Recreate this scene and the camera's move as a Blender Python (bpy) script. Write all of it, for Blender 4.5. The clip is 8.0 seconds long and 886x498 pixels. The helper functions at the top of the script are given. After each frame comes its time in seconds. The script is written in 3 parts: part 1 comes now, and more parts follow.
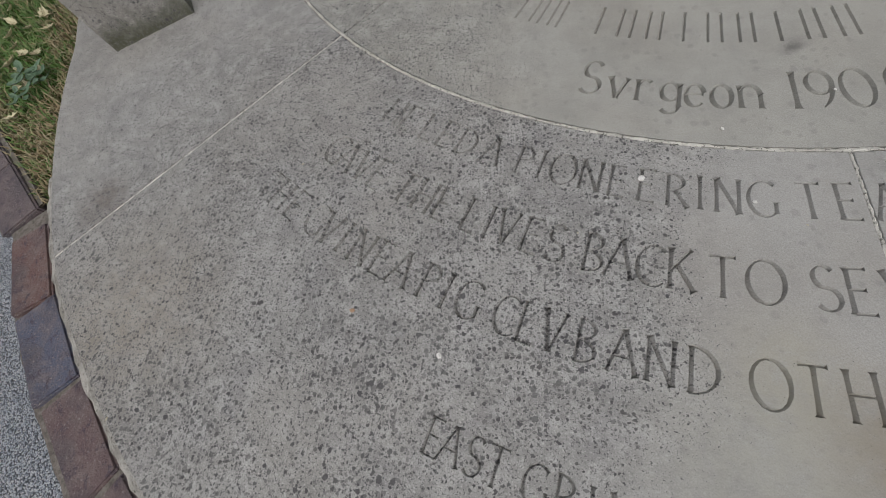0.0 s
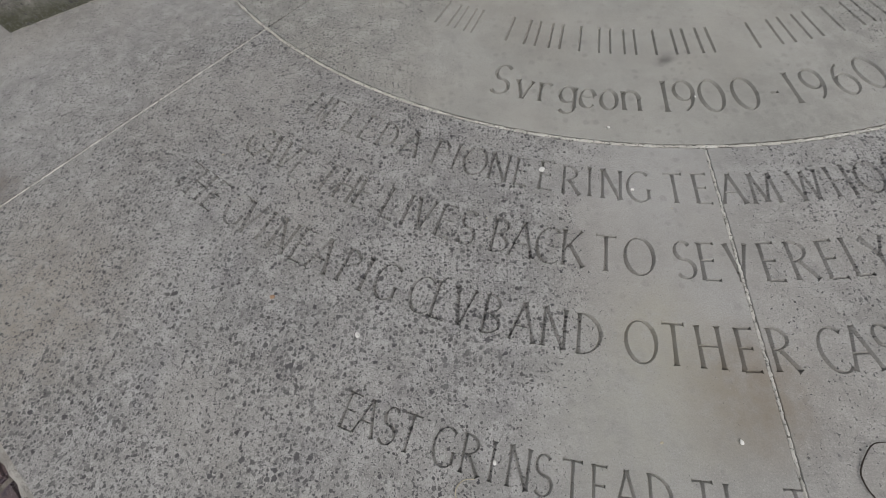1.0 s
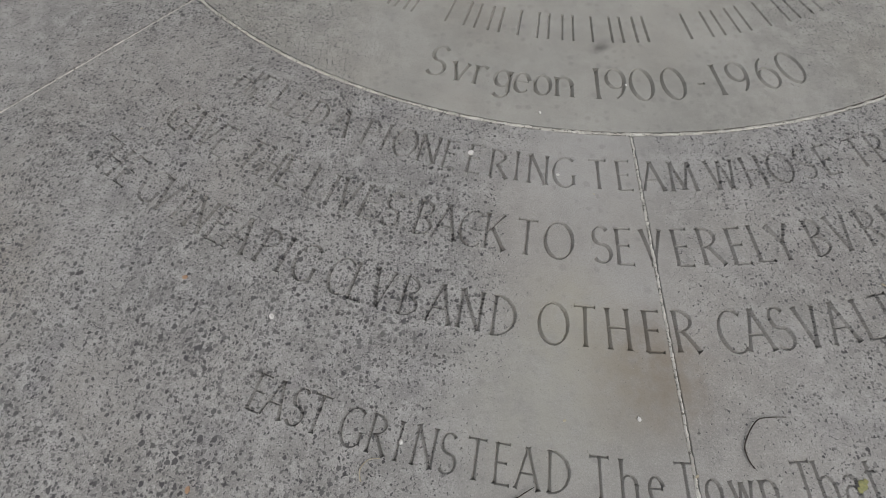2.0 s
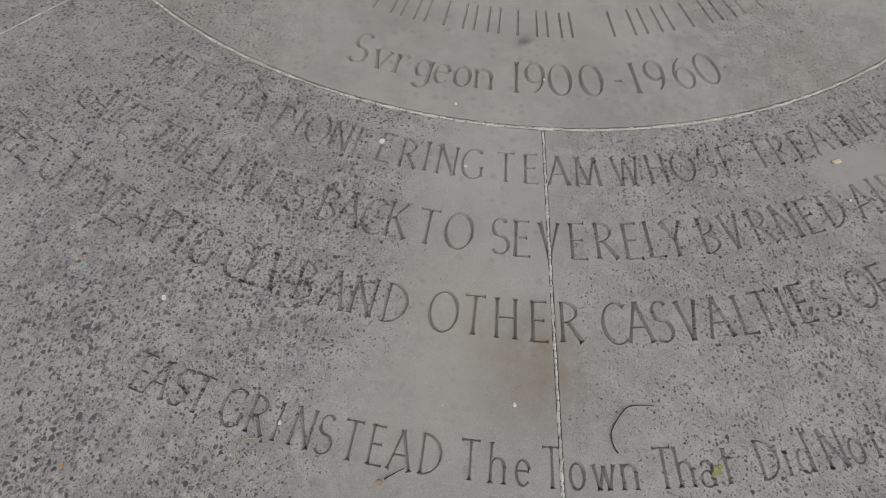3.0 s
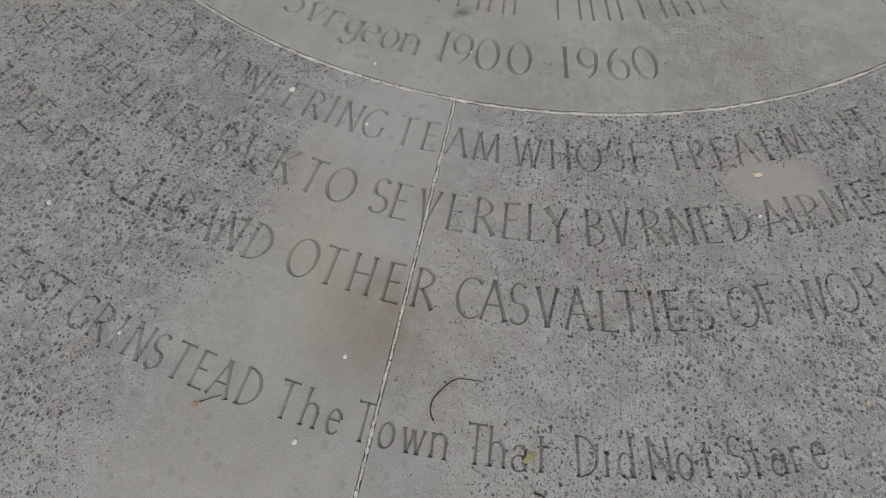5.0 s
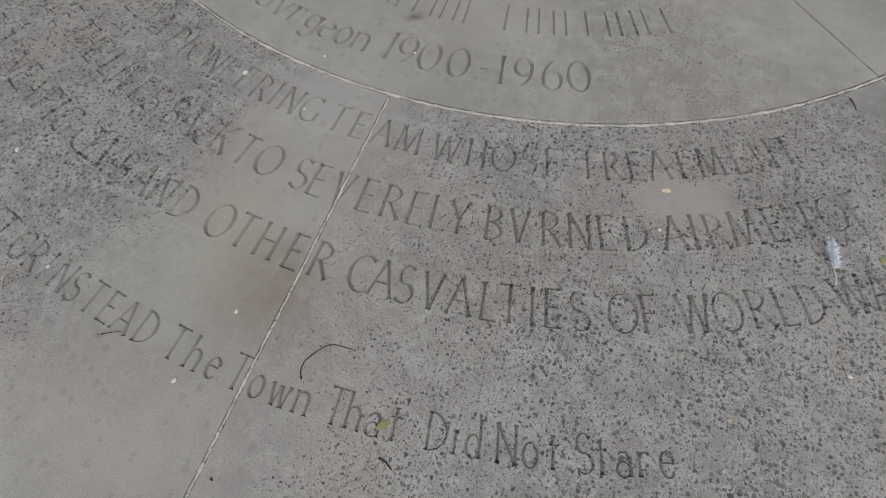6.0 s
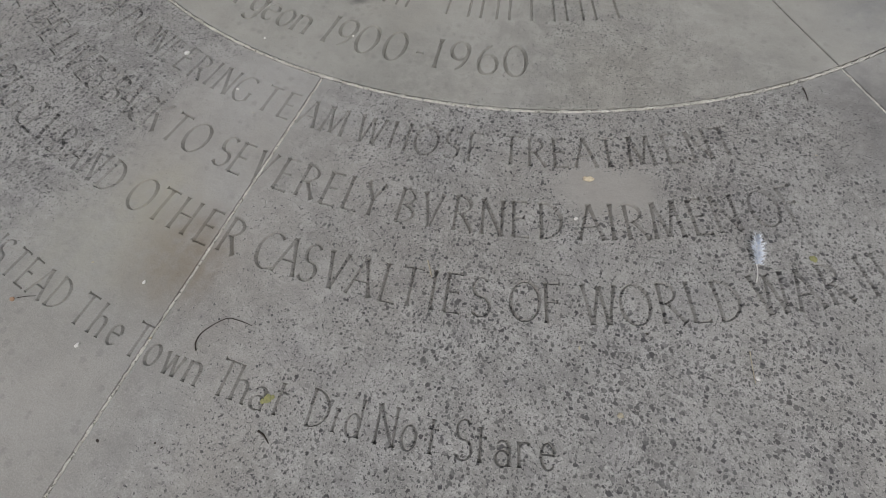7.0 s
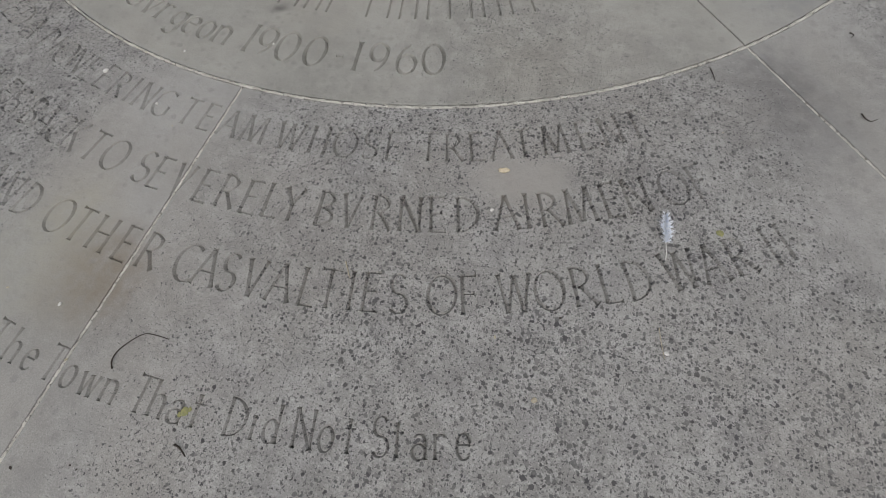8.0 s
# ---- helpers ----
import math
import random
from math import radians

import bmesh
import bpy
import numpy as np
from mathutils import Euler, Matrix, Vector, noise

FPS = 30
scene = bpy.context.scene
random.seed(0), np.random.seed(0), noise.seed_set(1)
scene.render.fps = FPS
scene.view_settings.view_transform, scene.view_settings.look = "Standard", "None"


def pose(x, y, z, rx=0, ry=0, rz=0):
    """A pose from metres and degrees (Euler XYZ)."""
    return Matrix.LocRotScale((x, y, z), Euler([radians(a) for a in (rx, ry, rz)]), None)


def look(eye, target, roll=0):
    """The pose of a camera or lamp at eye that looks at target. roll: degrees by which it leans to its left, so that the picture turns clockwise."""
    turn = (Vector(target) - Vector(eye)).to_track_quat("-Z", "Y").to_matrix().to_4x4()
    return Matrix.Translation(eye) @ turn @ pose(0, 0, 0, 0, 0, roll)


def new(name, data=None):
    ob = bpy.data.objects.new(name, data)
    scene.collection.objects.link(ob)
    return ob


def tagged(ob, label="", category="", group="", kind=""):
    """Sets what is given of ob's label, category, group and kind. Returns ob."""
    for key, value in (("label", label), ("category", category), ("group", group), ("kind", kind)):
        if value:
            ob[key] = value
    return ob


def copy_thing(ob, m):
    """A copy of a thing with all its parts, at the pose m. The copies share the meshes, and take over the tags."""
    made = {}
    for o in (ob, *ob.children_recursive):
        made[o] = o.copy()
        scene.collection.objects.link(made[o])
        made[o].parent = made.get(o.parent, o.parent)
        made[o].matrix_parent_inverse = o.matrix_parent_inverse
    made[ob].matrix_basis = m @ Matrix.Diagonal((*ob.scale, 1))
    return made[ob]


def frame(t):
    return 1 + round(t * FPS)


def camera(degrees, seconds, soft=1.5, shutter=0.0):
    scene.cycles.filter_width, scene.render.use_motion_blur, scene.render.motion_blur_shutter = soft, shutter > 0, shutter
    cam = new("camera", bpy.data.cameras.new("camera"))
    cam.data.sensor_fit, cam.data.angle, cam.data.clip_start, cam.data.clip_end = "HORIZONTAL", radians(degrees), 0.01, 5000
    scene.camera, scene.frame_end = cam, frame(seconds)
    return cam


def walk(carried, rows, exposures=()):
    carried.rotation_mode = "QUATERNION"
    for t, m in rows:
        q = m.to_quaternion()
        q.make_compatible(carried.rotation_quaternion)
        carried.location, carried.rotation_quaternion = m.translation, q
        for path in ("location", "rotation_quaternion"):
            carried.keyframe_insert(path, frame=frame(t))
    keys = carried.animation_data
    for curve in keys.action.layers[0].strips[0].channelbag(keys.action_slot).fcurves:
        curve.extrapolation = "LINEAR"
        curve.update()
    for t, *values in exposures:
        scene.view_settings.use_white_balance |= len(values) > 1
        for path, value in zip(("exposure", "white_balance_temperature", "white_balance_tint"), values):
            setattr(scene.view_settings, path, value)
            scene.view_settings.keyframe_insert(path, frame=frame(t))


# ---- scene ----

# ---------------------------------------------------------------- camera
cam = camera(102.0, 8.0, soft=0.85)
ROWS = [
    (0, -0.4448, -1.5487, 0.4944, 21.42, 9.91, 5.53),
    (0.5, -0.4189, -1.5678, 0.4933, 22.52, 6.20, 3.87),
    (1, -0.3870, -1.5855, 0.5071, 21.79, 3.44, 1.73),
    (2.5, -0.2363, -1.5938, 0.4907, 19.69, -0.50, 1.43),
    (3, -0.1627, -1.5972, 0.5007, 19.09, -1.37, 2.54),
    (3.5, -0.0972, -1.6266, 0.5016, 18.64, -0.56, 9.13),
    (4, -0.0378, -1.6227, 0.4895, 18.51, -0.24, 10.98),
    (4.5, 0.0027, -1.6198, 0.4798, 17.83, -1.11, 10.91),
    (6, 0.2474, -1.6199, 0.5044, 20.09, 0.05, 19.35),
    (6.5, 0.3492, -1.6034, 0.4890, 19.94, 0.87, 22.64),
    (7, 0.4058, -1.5813, 0.4885, 19.89, 1.91, 22.43),
    (7.5, 0.4526, -1.5697, 0.4921, 19.75, 3.07, 20.40),
    (8, 0.5102, -1.5514, 0.4858, 20.10, 2.19, 18.24),
]
EXPOSURES = [(0.0, -0.11), (2.5, -0.18), (8.0, -0.20)]
walk(cam, [(t, pose(x, y, z, rx, ry, rz)) for t, x, y, z, rx, ry, rz in ROWS], EXPOSURES)

# ---------------------------------------------------------------- overcast daylight
SUN_UP, SUN_ROUND = 55.0, 155.0      # elevation; turn from +y towards +x
world = bpy.data.worlds.new("overcast_sky")
scene.world = world
world.use_nodes = True
wn, wl = world.node_tree.nodes, world.node_tree.links
sky = wn.new("ShaderNodeTexSky")
sky.sky_type, sky.sun_disc = "NISHITA", False
sky.sun_elevation, sky.sun_rotation = radians(SUN_UP), radians(SUN_ROUND)
sky.air_density, sky.dust_density = 1.0, 3.0
pale = wn.new("ShaderNodeHueSaturation")
pale.inputs["Saturation"].default_value = 0.25
wl.new(sky.outputs[0], pale.inputs["Color"])
wl.new(pale.outputs[0], wn["Background"].inputs["Color"])
wn["Background"].inputs["Strength"].default_value = 0.145

sun_data = bpy.data.lights.new("sun", "SUN")
sun_data.energy, sun_data.angle, sun_data.color = 0.6, radians(40), (1.0, 0.965, 0.91)
sun = new("sun", sun_data)
a, b = radians(SUN_ROUND), radians(SUN_UP)
sun.matrix_world = look((10 * math.sin(a) * math.cos(b), 10 * math.cos(a) * math.cos(b), 10 * math.sin(b)), (0, 0, 0))


# ---------------------------------------------------------------- node helpers
class Mat:
    """A material with short calls for its nodes."""

    def __init__(self, name, rough=0.85):
        self.m = bpy.data.materials.new(name)
        self.m.use_nodes = True
        self.t = self.m.node_tree
        self.bsdf = self.t.nodes["Principled BSDF"]
        self.bsdf.inputs["Roughness"].default_value = rough
        self.bsdf.inputs["Specular IOR Level"].default_value = 0.3
        self.co = self.t.nodes.new("ShaderNodeTexCoord").outputs["Object"]

    def put(self, socket, value):
        if isinstance(value, bpy.types.NodeSocket):
            self.t.links.new(value, socket)
        elif value is not None:
            socket.default_value = value

    def math(self, op, a, b=None, c=None, clamp=False):
        n = self.t.nodes.new("ShaderNodeMath")
        n.operation, n.use_clamp = op, clamp
        for s, v in zip(n.inputs, (a, b, c)):
            self.put(s, v)
        return n.outputs[0]

    def vec(self, op, a, b=None, scale=None):
        n = self.t.nodes.new("ShaderNodeVectorMath")
        n.operation = op
        self.put(n.inputs[0], a)
        self.put(n.inputs[1], b)
        if scale is not None:
            self.put(n.inputs["Scale"], scale)
        return n.outputs["Value"] if op in ("DISTANCE", "LENGTH", "DOT_PRODUCT") else n.outputs["Vector"]

    def noise(self, scale, detail=3.0, rough=0.55, co=None, color=False):
        n = self.t.nodes.new("ShaderNodeTexNoise")
        self.put(n.inputs["Vector"], co or self.co)
        for k, v in (("Scale", scale), ("Detail", detail), ("Roughness", rough)):
            n.inputs[k].default_value = v
        return n.outputs["Color" if color else "Fac"]

    def cells(self, scale, co=None, flat=True):
        n = self.t.nodes.new("ShaderNodeTexVoronoi")
        n.voronoi_dimensions = "2D" if flat else "3D"
        self.put(n.inputs["Vector"], co or self.co)
        n.inputs["Scale"].default_value = scale
        return n.outputs["Distance"], n.outputs["Color"]

    def ramp(self, fac, stops, mode="LINEAR"):
        n = self.t.nodes.new("ShaderNodeValToRGB")
        n.color_ramp.interpolation = mode
        while len(n.color_ramp.elements) < len(stops):
            n.color_ramp.elements.new(0.5)
        for e, (p, c) in zip(n.color_ramp.elements, stops):
            e.position = p
            e.color = (c, c, c, 1) if isinstance(c, (int, float)) else (*c, 1)
        self.put(n.inputs["Fac"], fac)
        return n.outputs["Color"]

    def range(self, v, a, b, c=0.0, d=1.0):
        n = self.t.nodes.new("ShaderNodeMapRange")
        n.interpolation_type = "SMOOTHSTEP"
        for s, x in zip(n.inputs, (v, a, b, c, d)):
            self.put(s, x)
        return n.outputs[0]

    def mix(self, fac, a, b, mode="MIX"):
        n = self.t.nodes.new("ShaderNodeMix")
        n.data_type, n.blend_type = "RGBA", mode
        self.put(n.inputs["Factor"], fac)
        for s, v in ((n.inputs[6], a), (n.inputs[7], b)):
            self.put(s, (*v, 1) if isinstance(v, tuple) and len(v) == 3 else v)
        return n.outputs[2]

    def split(self, v):
        n = self.t.nodes.new("ShaderNodeSeparateXYZ")
        self.put(n.inputs[0], v)
        return n.outputs

    def any(self):
        return self.t.nodes.new("ShaderNodeObjectInfo").outputs["Random"]

    def bump(self, height, distance, strength=1.0, normal=None):
        n = self.t.nodes.new("ShaderNodeBump")
        n.inputs["Distance"].default_value, n.inputs["Strength"].default_value = distance, strength
        self.put(n.inputs["Height"], height)
        self.put(n.inputs["Normal"], normal)
        return n.outputs[0]

    def done(self, color, normal=None, rough=None):
        self.put(self.bsdf.inputs["Base Color"], (*color, 1) if isinstance(color, tuple) else color)
        self.put(self.bsdf.inputs["Normal"], normal)
        self.put(self.bsdf.inputs["Roughness"], rough)
        return self.m


def stone(name, wear, tint, stains=(), fills=(), flat=True, foot=0.0):
    """Weathered limestone: smooth in some sectors and eaten into hollows in others, their dark shade painted in. wear:
    pit density by angle round the plinth.
    """
    s = Mat(name, 0.8)
    s.bsdf.inputs["Specular IOR Level"].default_value = 0.5
    warp = s.vec("SCALE", s.vec("SUBTRACT", s.noise(3.2, 4.0, 0.6, color=True), (0.5, 0.5, 0.5)), scale=0.42)
    x, y, _ = s.split(s.vec("ADD", s.co, warp))
    turn = s.math("DIVIDE", s.math("MULTIPLY", s.math("ARCTAN2", y, x), 180 / math.pi), 180.0)
    turn = s.math("ADD", turn, 1.0)                       # -180 degrees: 0, 0 degrees: 1
    dense = s.ramp(turn, [((ang + 180) / 180, v) for ang, v in wear])
    patchy = s.range(s.noise(7.0, 4.0, 0.6), 0.3, 0.7, 0.75, 1.18)
    dense = s.math("MULTIPLY", dense, patchy)
    for (px, py), size in fills:
        far = s.vec("DISTANCE", s.vec("ADD", s.co, s.vec("SCALE", warp, scale=0.25)), (px, py, 0.0))
        dense = s.math("MULTIPLY", dense, s.range(far, size * 0.35, size, 0.10, 1.0))
    outward = s.range(s.vec("LENGTH", s.co), 1.62, 1.85, 1.0, 0.92)
    small = s.vec("SCALE", s.vec("SUBTRACT", s.noise(230.0, 3.0, 0.7, color=True), (0.5, 0.5, 0.5)), scale=0.0075)
    wavy = s.vec("ADD", s.co, small)
    # four sizes of hollow; each also gets a painted dark inside
    pit_shade, hollow, lip_glint = None, None, None
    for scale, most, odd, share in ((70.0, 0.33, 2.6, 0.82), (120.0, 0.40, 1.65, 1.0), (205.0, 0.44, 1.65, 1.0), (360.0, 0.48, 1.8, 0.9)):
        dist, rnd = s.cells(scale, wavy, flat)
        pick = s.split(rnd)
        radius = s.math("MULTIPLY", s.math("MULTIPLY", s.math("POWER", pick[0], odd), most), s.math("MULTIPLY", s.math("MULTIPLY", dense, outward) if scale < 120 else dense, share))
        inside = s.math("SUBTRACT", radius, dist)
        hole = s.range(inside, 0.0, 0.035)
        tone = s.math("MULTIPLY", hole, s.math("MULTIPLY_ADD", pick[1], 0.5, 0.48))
        # band just outside each hollow, for its painted rim highlight
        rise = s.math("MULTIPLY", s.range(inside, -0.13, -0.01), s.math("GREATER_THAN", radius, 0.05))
        lip_glint = rise if lip_glint is None else s.math("MAXIMUM", lip_glint, rise)
        pit_shade = tone if pit_shade is None else s.math("MAXIMUM", pit_shade, tone)
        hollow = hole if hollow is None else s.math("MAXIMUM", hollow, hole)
    # ground colour: mottling at several scales, pale lichen bloom, faint stains
    def shade(*k):
        return tuple(c * q for c, q in zip(tint, k if len(k) == 3 else k * 3))
    base = s.mix(s.range(s.noise(4.5, 5.0, 0.6), 0.32, 0.68), shade(0.84), shade(1.12))
    bloom = s.range(s.noise(30.0, 5.0, 0.7), 0.42, 0.62)
    base = s.mix(s.math("MULTIPLY", bloom, s.math("MULTIPLY_ADD", dense, 0.75, 0.12), clamp=True), base, shade(1.42, 1.42, 1.45))
    murk = s.range(s.noise(13.0, 5.0, 0.65, co=s.vec("ADD", s.co, (3.0, 1.0, 0.0))), 0.48, 0.70)
    base = s.mix(s.math("MULTIPLY", murk, s.math("MULTIPLY_ADD", dense, 0.42, 0.12), clamp=True), base, shade(0.66, 0.645, 0.70))
    warm = s.range(s.noise(2.6, 4.0, 0.6, co=s.vec("ADD", s.co, (9.0, 4.0, 0.0))), 0.4, 0.66)
    base = s.mix(s.math("MULTIPLY", warm, 0.32), base, shade(1.02, 0.95, 0.87))
    spread, sort = s.cells(60.0, wavy, flat)
    sort = s.split(sort)
    faint = s.math("MULTIPLY", s.range(s.math("SUBTRACT", s.math("MULTIPLY", s.math("POWER", sort[0], 3.0), 0.42), spread), 0.0, 0.14), 0.24)
    base = s.mix(faint, base, shade(0.45))
    grain = s.noise(520.0, 3.0, 0.75)
    base = s.mix(s.math("MULTIPLY", s.range(grain, 0.34, 0.66), s.math("MULTIPLY_ADD", dense, 0.26, 0.36)), base, shade(0.46))
    base = s.mix(s.math("MULTIPLY", s.range(s.noise(300.0, 2.0, 0.6, co=s.vec("ADD", s.co, (1.0, 7.0, 0.0))), 0.58, 0.70), s.math("MULTIPLY_ADD", dense, 0.55, 0.10)), base, shade(1.62))
    for (px, py), size, colour, amount in stains:
        far = s.vec("DISTANCE", s.vec("ADD", s.co, s.vec("SCALE", warp, scale=0.35)), (px, py, 0.0))
        spot = s.math("MULTIPLY", s.range(far, size * 1.15, size * 0.1), s.range(s.noise(38.0, 4.0, 0.6), 0.25, 0.65, 0.35, 1.0))
        base = s.mix(s.math("MULTIPLY", spot, amount), base, colour)
    if foot:                                              # algae creeping up from the ground
        z = s.split(s.co)[2]
        creep = s.math("ADD", z, s.math("MULTIPLY", s.math("SUBTRACT", s.noise(22.0, 5.0, 0.7), 0.5), foot * 1.6))
        base = s.mix(s.range(creep, foot, foot * 0.1, 0.0, 0.9), base, (0.055, 0.058, 0.032))
    base = s.mix(s.math("MULTIPLY", lip_glint, 0.30), base, shade(1.40, 1.39, 1.40))       # pale rims round the hollows: edge highlights painted into the colour
    # shade inside the hollows, put into the colour as near-black
    color = s.mix(s.math("MULTIPLY", pit_shade, 0.92), base, s.mix(s.noise(35.0, 2.0), (0.043, 0.037, 0.035), (0.043, 0.045, 0.055)))
    height = s.math("SUBTRACT", s.math("MULTIPLY", grain, 0.10), s.math("MULTIPLY", hollow, 1.0))
    n = s.bump(height, 0.0022, 0.9)
    n = s.bump(s.noise(60.0, 4.0, 0.65), 0.0035, 0.5, n)
    return s.done(color, n)


TINT_RING, TINT_DISC = (0.366, 0.357, 0.337), (0.368, 0.359, 0.327)
RING_WEAR = [(-180, 0.8), (-165, 0.65), (-150, 0.6), (-140, 0.72), (-134, 0.95), (-128, 1.0), (-118, 1.03), (-104, 1.06), (-100.5, 0.75), (-97, 0.14), (-90, 0.10), (-88.5, 0.45), (-82, 0.8), (-70, 0.95), (-60, 1.0), (-53, 0.98), (-49.5, 0.4), (-46.5, 0.12), (-42, 0.15), (-36, 0.7)]
DISC_WEAR = [(-180, 0.8), (-130, 0.8), (-118, 0.7), (-111, 0.12), (-85, 0.06), (-78, 0.30), (-70, 0.65), (-58, 0.6), (-50, 0.15), (-44, 0.10), (-30, 0.5)]
RING_STAINS = [
    ((-0.045, -1.575), 0.11, (0.20, 0.155, 0.105), 0.8),
    ((-0.16, -1.60), 0.17, (0.37, 0.36, 0.312), 0.65),
    ((-0.13, -1.50), 0.09, (0.36, 0.335, 0.265), 0.5),
    ((0.51, -1.243), 0.10, (0.335, 0.315, 0.29), 0.7),
    ((-1.235, -1.285), 0.07, (0.15, 0.12, 0.10), 0.8),
    ((-1.08, -1.50), 0.24, (0.27, 0.225, 0.165), 0.5),
    ((0.905, -1.01), 0.13, (0.17, 0.165, 0.165), 0.75),
    ((0.862, -0.925), 0.10, (0.15, 0.145, 0.145), 0.6),
]
DISC_STAINS = [((-0.015, -0.995), 0.025, (0.10, 0.095, 0.09), 0.8), ((0.90, -0.70), 0.16, (0.20, 0.205, 0.22), 0.5)]
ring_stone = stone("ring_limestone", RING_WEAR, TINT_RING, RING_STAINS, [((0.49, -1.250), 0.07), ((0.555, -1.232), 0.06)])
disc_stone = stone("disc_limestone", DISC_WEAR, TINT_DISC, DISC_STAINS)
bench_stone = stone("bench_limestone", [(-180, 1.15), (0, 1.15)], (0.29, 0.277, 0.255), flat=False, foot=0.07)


def mortar_material():
    s = Mat("lime_mortar", 0.95)
    fine = s.noise(230.0, 4.0, 0.7)
    c = s.mix(s.range(s.noise(26.0, 4.0, 0.6), 0.35, 0.62), (0.70, 0.68, 0.62), (0.50, 0.48, 0.435))
    c = s.mix(s.range(s.noise(75.0, 4.0, 0.7), 0.63, 0.68), c, (0.14, 0.135, 0.12))
    c = s.mix(s.range(fine, 0.54, 0.64), c, (0.16, 0.15, 0.13))
    return s.done(c, s.bump(fine, 0.003))


def bedding_material():
    s = Mat("weathered_bedding_mortar", 0.95)
    c = s.mix(s.range(s.noise(30.0, 5.0, 0.65), 0.35, 0.65), (0.48, 0.455, 0.415), (0.30, 0.28, 0.25))
    c = s.mix(s.range(s.noise(160.0, 4.0, 0.7), 0.58, 0.68), c, (0.11, 0.10, 0.085))
    return s.done(c, s.bump(s.noise(120.0, 5.0, 0.7), 0.006))


def brick_material():
    s = Mat("engineering_brick", 0.75)
    kind = s.ramp(s.any(), [(0.0, (0.155, 0.105, 0.105)), (0.3, (0.185, 0.11, 0.10)), (0.5, (0.145, 0.115, 0.12)), (0.78, (0.11, 0.12, 0.17)), (0.9, (0.17, 0.10, 0.09))], "CONSTANT")
    c = s.mix(s.range(s.noise(28.0, 5.0, 0.65), 0.35, 0.75, 0.0, 0.7), kind, (0.24, 0.19, 0.18))
    c = s.mix(s.range(s.noise(9.0, 3.0), 0.45, 0.7, 0.0, 0.7), c, (0.085, 0.075, 0.085))
    c = s.mix(s.range(s.noise(45.0, 5.0, 0.75, co=s.vec("ADD", s.co, (2.0, 5.0, 1.0))), 0.52, 0.64, 0.0, 0.75), c, (0.075, 0.06, 0.075))
    c = s.mix(s.range(s.noise(300.0, 2.0), 0.60, 0.72), c, (0.32, 0.28, 0.26))
    return s.done(c, s.bump(s.noise(70.0, 5.0, 0.75), 0.008))


def asphalt_material():
    s = Mat("chipped_asphalt", 0.85)
    dist, rnd = s.cells(430.0)
    pick = s.split(rnd)
    c = s.ramp(pick[0], [(0.0, (0.13, 0.14, 0.165)), (0.2, (0.38, 0.41, 0.47)), (0.42, (0.60, 0.64, 0.71)), (0.70, (0.84, 0.86, 0.89))], "CONSTANT")
    c = s.mix(s.range(dist, 0.45, 0.75), c, (0.06, 0.06, 0.068))
    c = s.mix(s.range(s.noise(4.0, 3.0), 0.3, 0.7, 0.0, 0.15), c, (0.2, 0.2, 0.21))
    return s.done(c, s.bump(s.math("SUBTRACT", 1.0, dist), 0.005))


def soil_material():
    s = Mat("turf_soil", 0.95)
    c = s.mix(s.range(s.noise(6.0, 5.0, 0.6), 0.35, 0.65), (0.085, 0.135, 0.035), (0.14, 0.125, 0.06))
    c = s.mix(s.range(s.noise(60.0, 4.0, 0.7), 0.5, 0.75, 0.0, 0.7), c, (0.20, 0.16, 0.09))
    return s.done(c, s.bump(s.noise(80.0, 5.0, 0.7), 0.01))


def island_material(name, stops, rough=0.6, relief=0.0):
    s = Mat(name, rough)
    g = s.t.nodes.new("ShaderNodeNewGeometry").outputs["Random Per Island"]
    c = s.ramp(g, stops)
    c = s.mix(s.range(s.noise(90.0, 3.0), 0.35, 0.7, 0.0, 0.5), c, tuple(k * 0.6 for k in stops[0][1]))
    return s.done(c, s.bump(s.noise(160.0, 2.0), relief) if relief else None)


def plain_material(name, a, b, scale=120.0, rough=0.7, relief=0.001):
    s = Mat(name, rough)
    n = s.noise(scale, 4.0, 0.65)
    return s.done(s.mix(s.range(n, 0.3, 0.7), a, b), s.bump(n, relief))


mortar = mortar_material()
bedding = bedding_material()
brick_clay = brick_material()
asphalt = asphalt_material()
soil = soil_material()
blade_green = island_material("grass_blades", [(0.0, (0.075, 0.165, 0.035)), (0.5, (0.12, 0.22, 0.05)), (0.9, (0.20, 0.27, 0.09)), (1.0, (0.34, 0.32, 0.17))])
blade_dry = island_material("dry_blades", [(0.0, (0.22, 0.17, 0.09)), (0.5, (0.36, 0.28, 0.16)), (0.85, (0.46, 0.40, 0.26)), (1.0, (0.17, 0.21, 0.07))])
leaf_tan = plain_material("dry_leaf", (0.58, 0.54, 0.36), (0.46, 0.38, 0.24), 70.0, 0.7, 0.002)
weed_green = plain_material("weed_leaf", (0.075, 0.13, 0.075), (0.15, 0.22, 0.14), 60.0, 0.5, 0.002)
bark = plain_material("twig_bark", (0.035, 0.028, 0.024), (0.075, 0.06, 0.05), 300.0, 0.8)
straw = plain_material("dry_straw", (0.50, 0.45, 0.34), (0.36, 0.31, 0.22), 300.0, 0.7)
jointing = plain_material("dirty_jointing", (0.24, 0.215, 0.19), (0.12, 0.105, 0.09), 90.0, 0.95, 0.004)
splinter_wood = plain_material("pale_splinter", (0.72, 0.64, 0.48), (0.58, 0.48, 0.33), 300.0, 0.7)
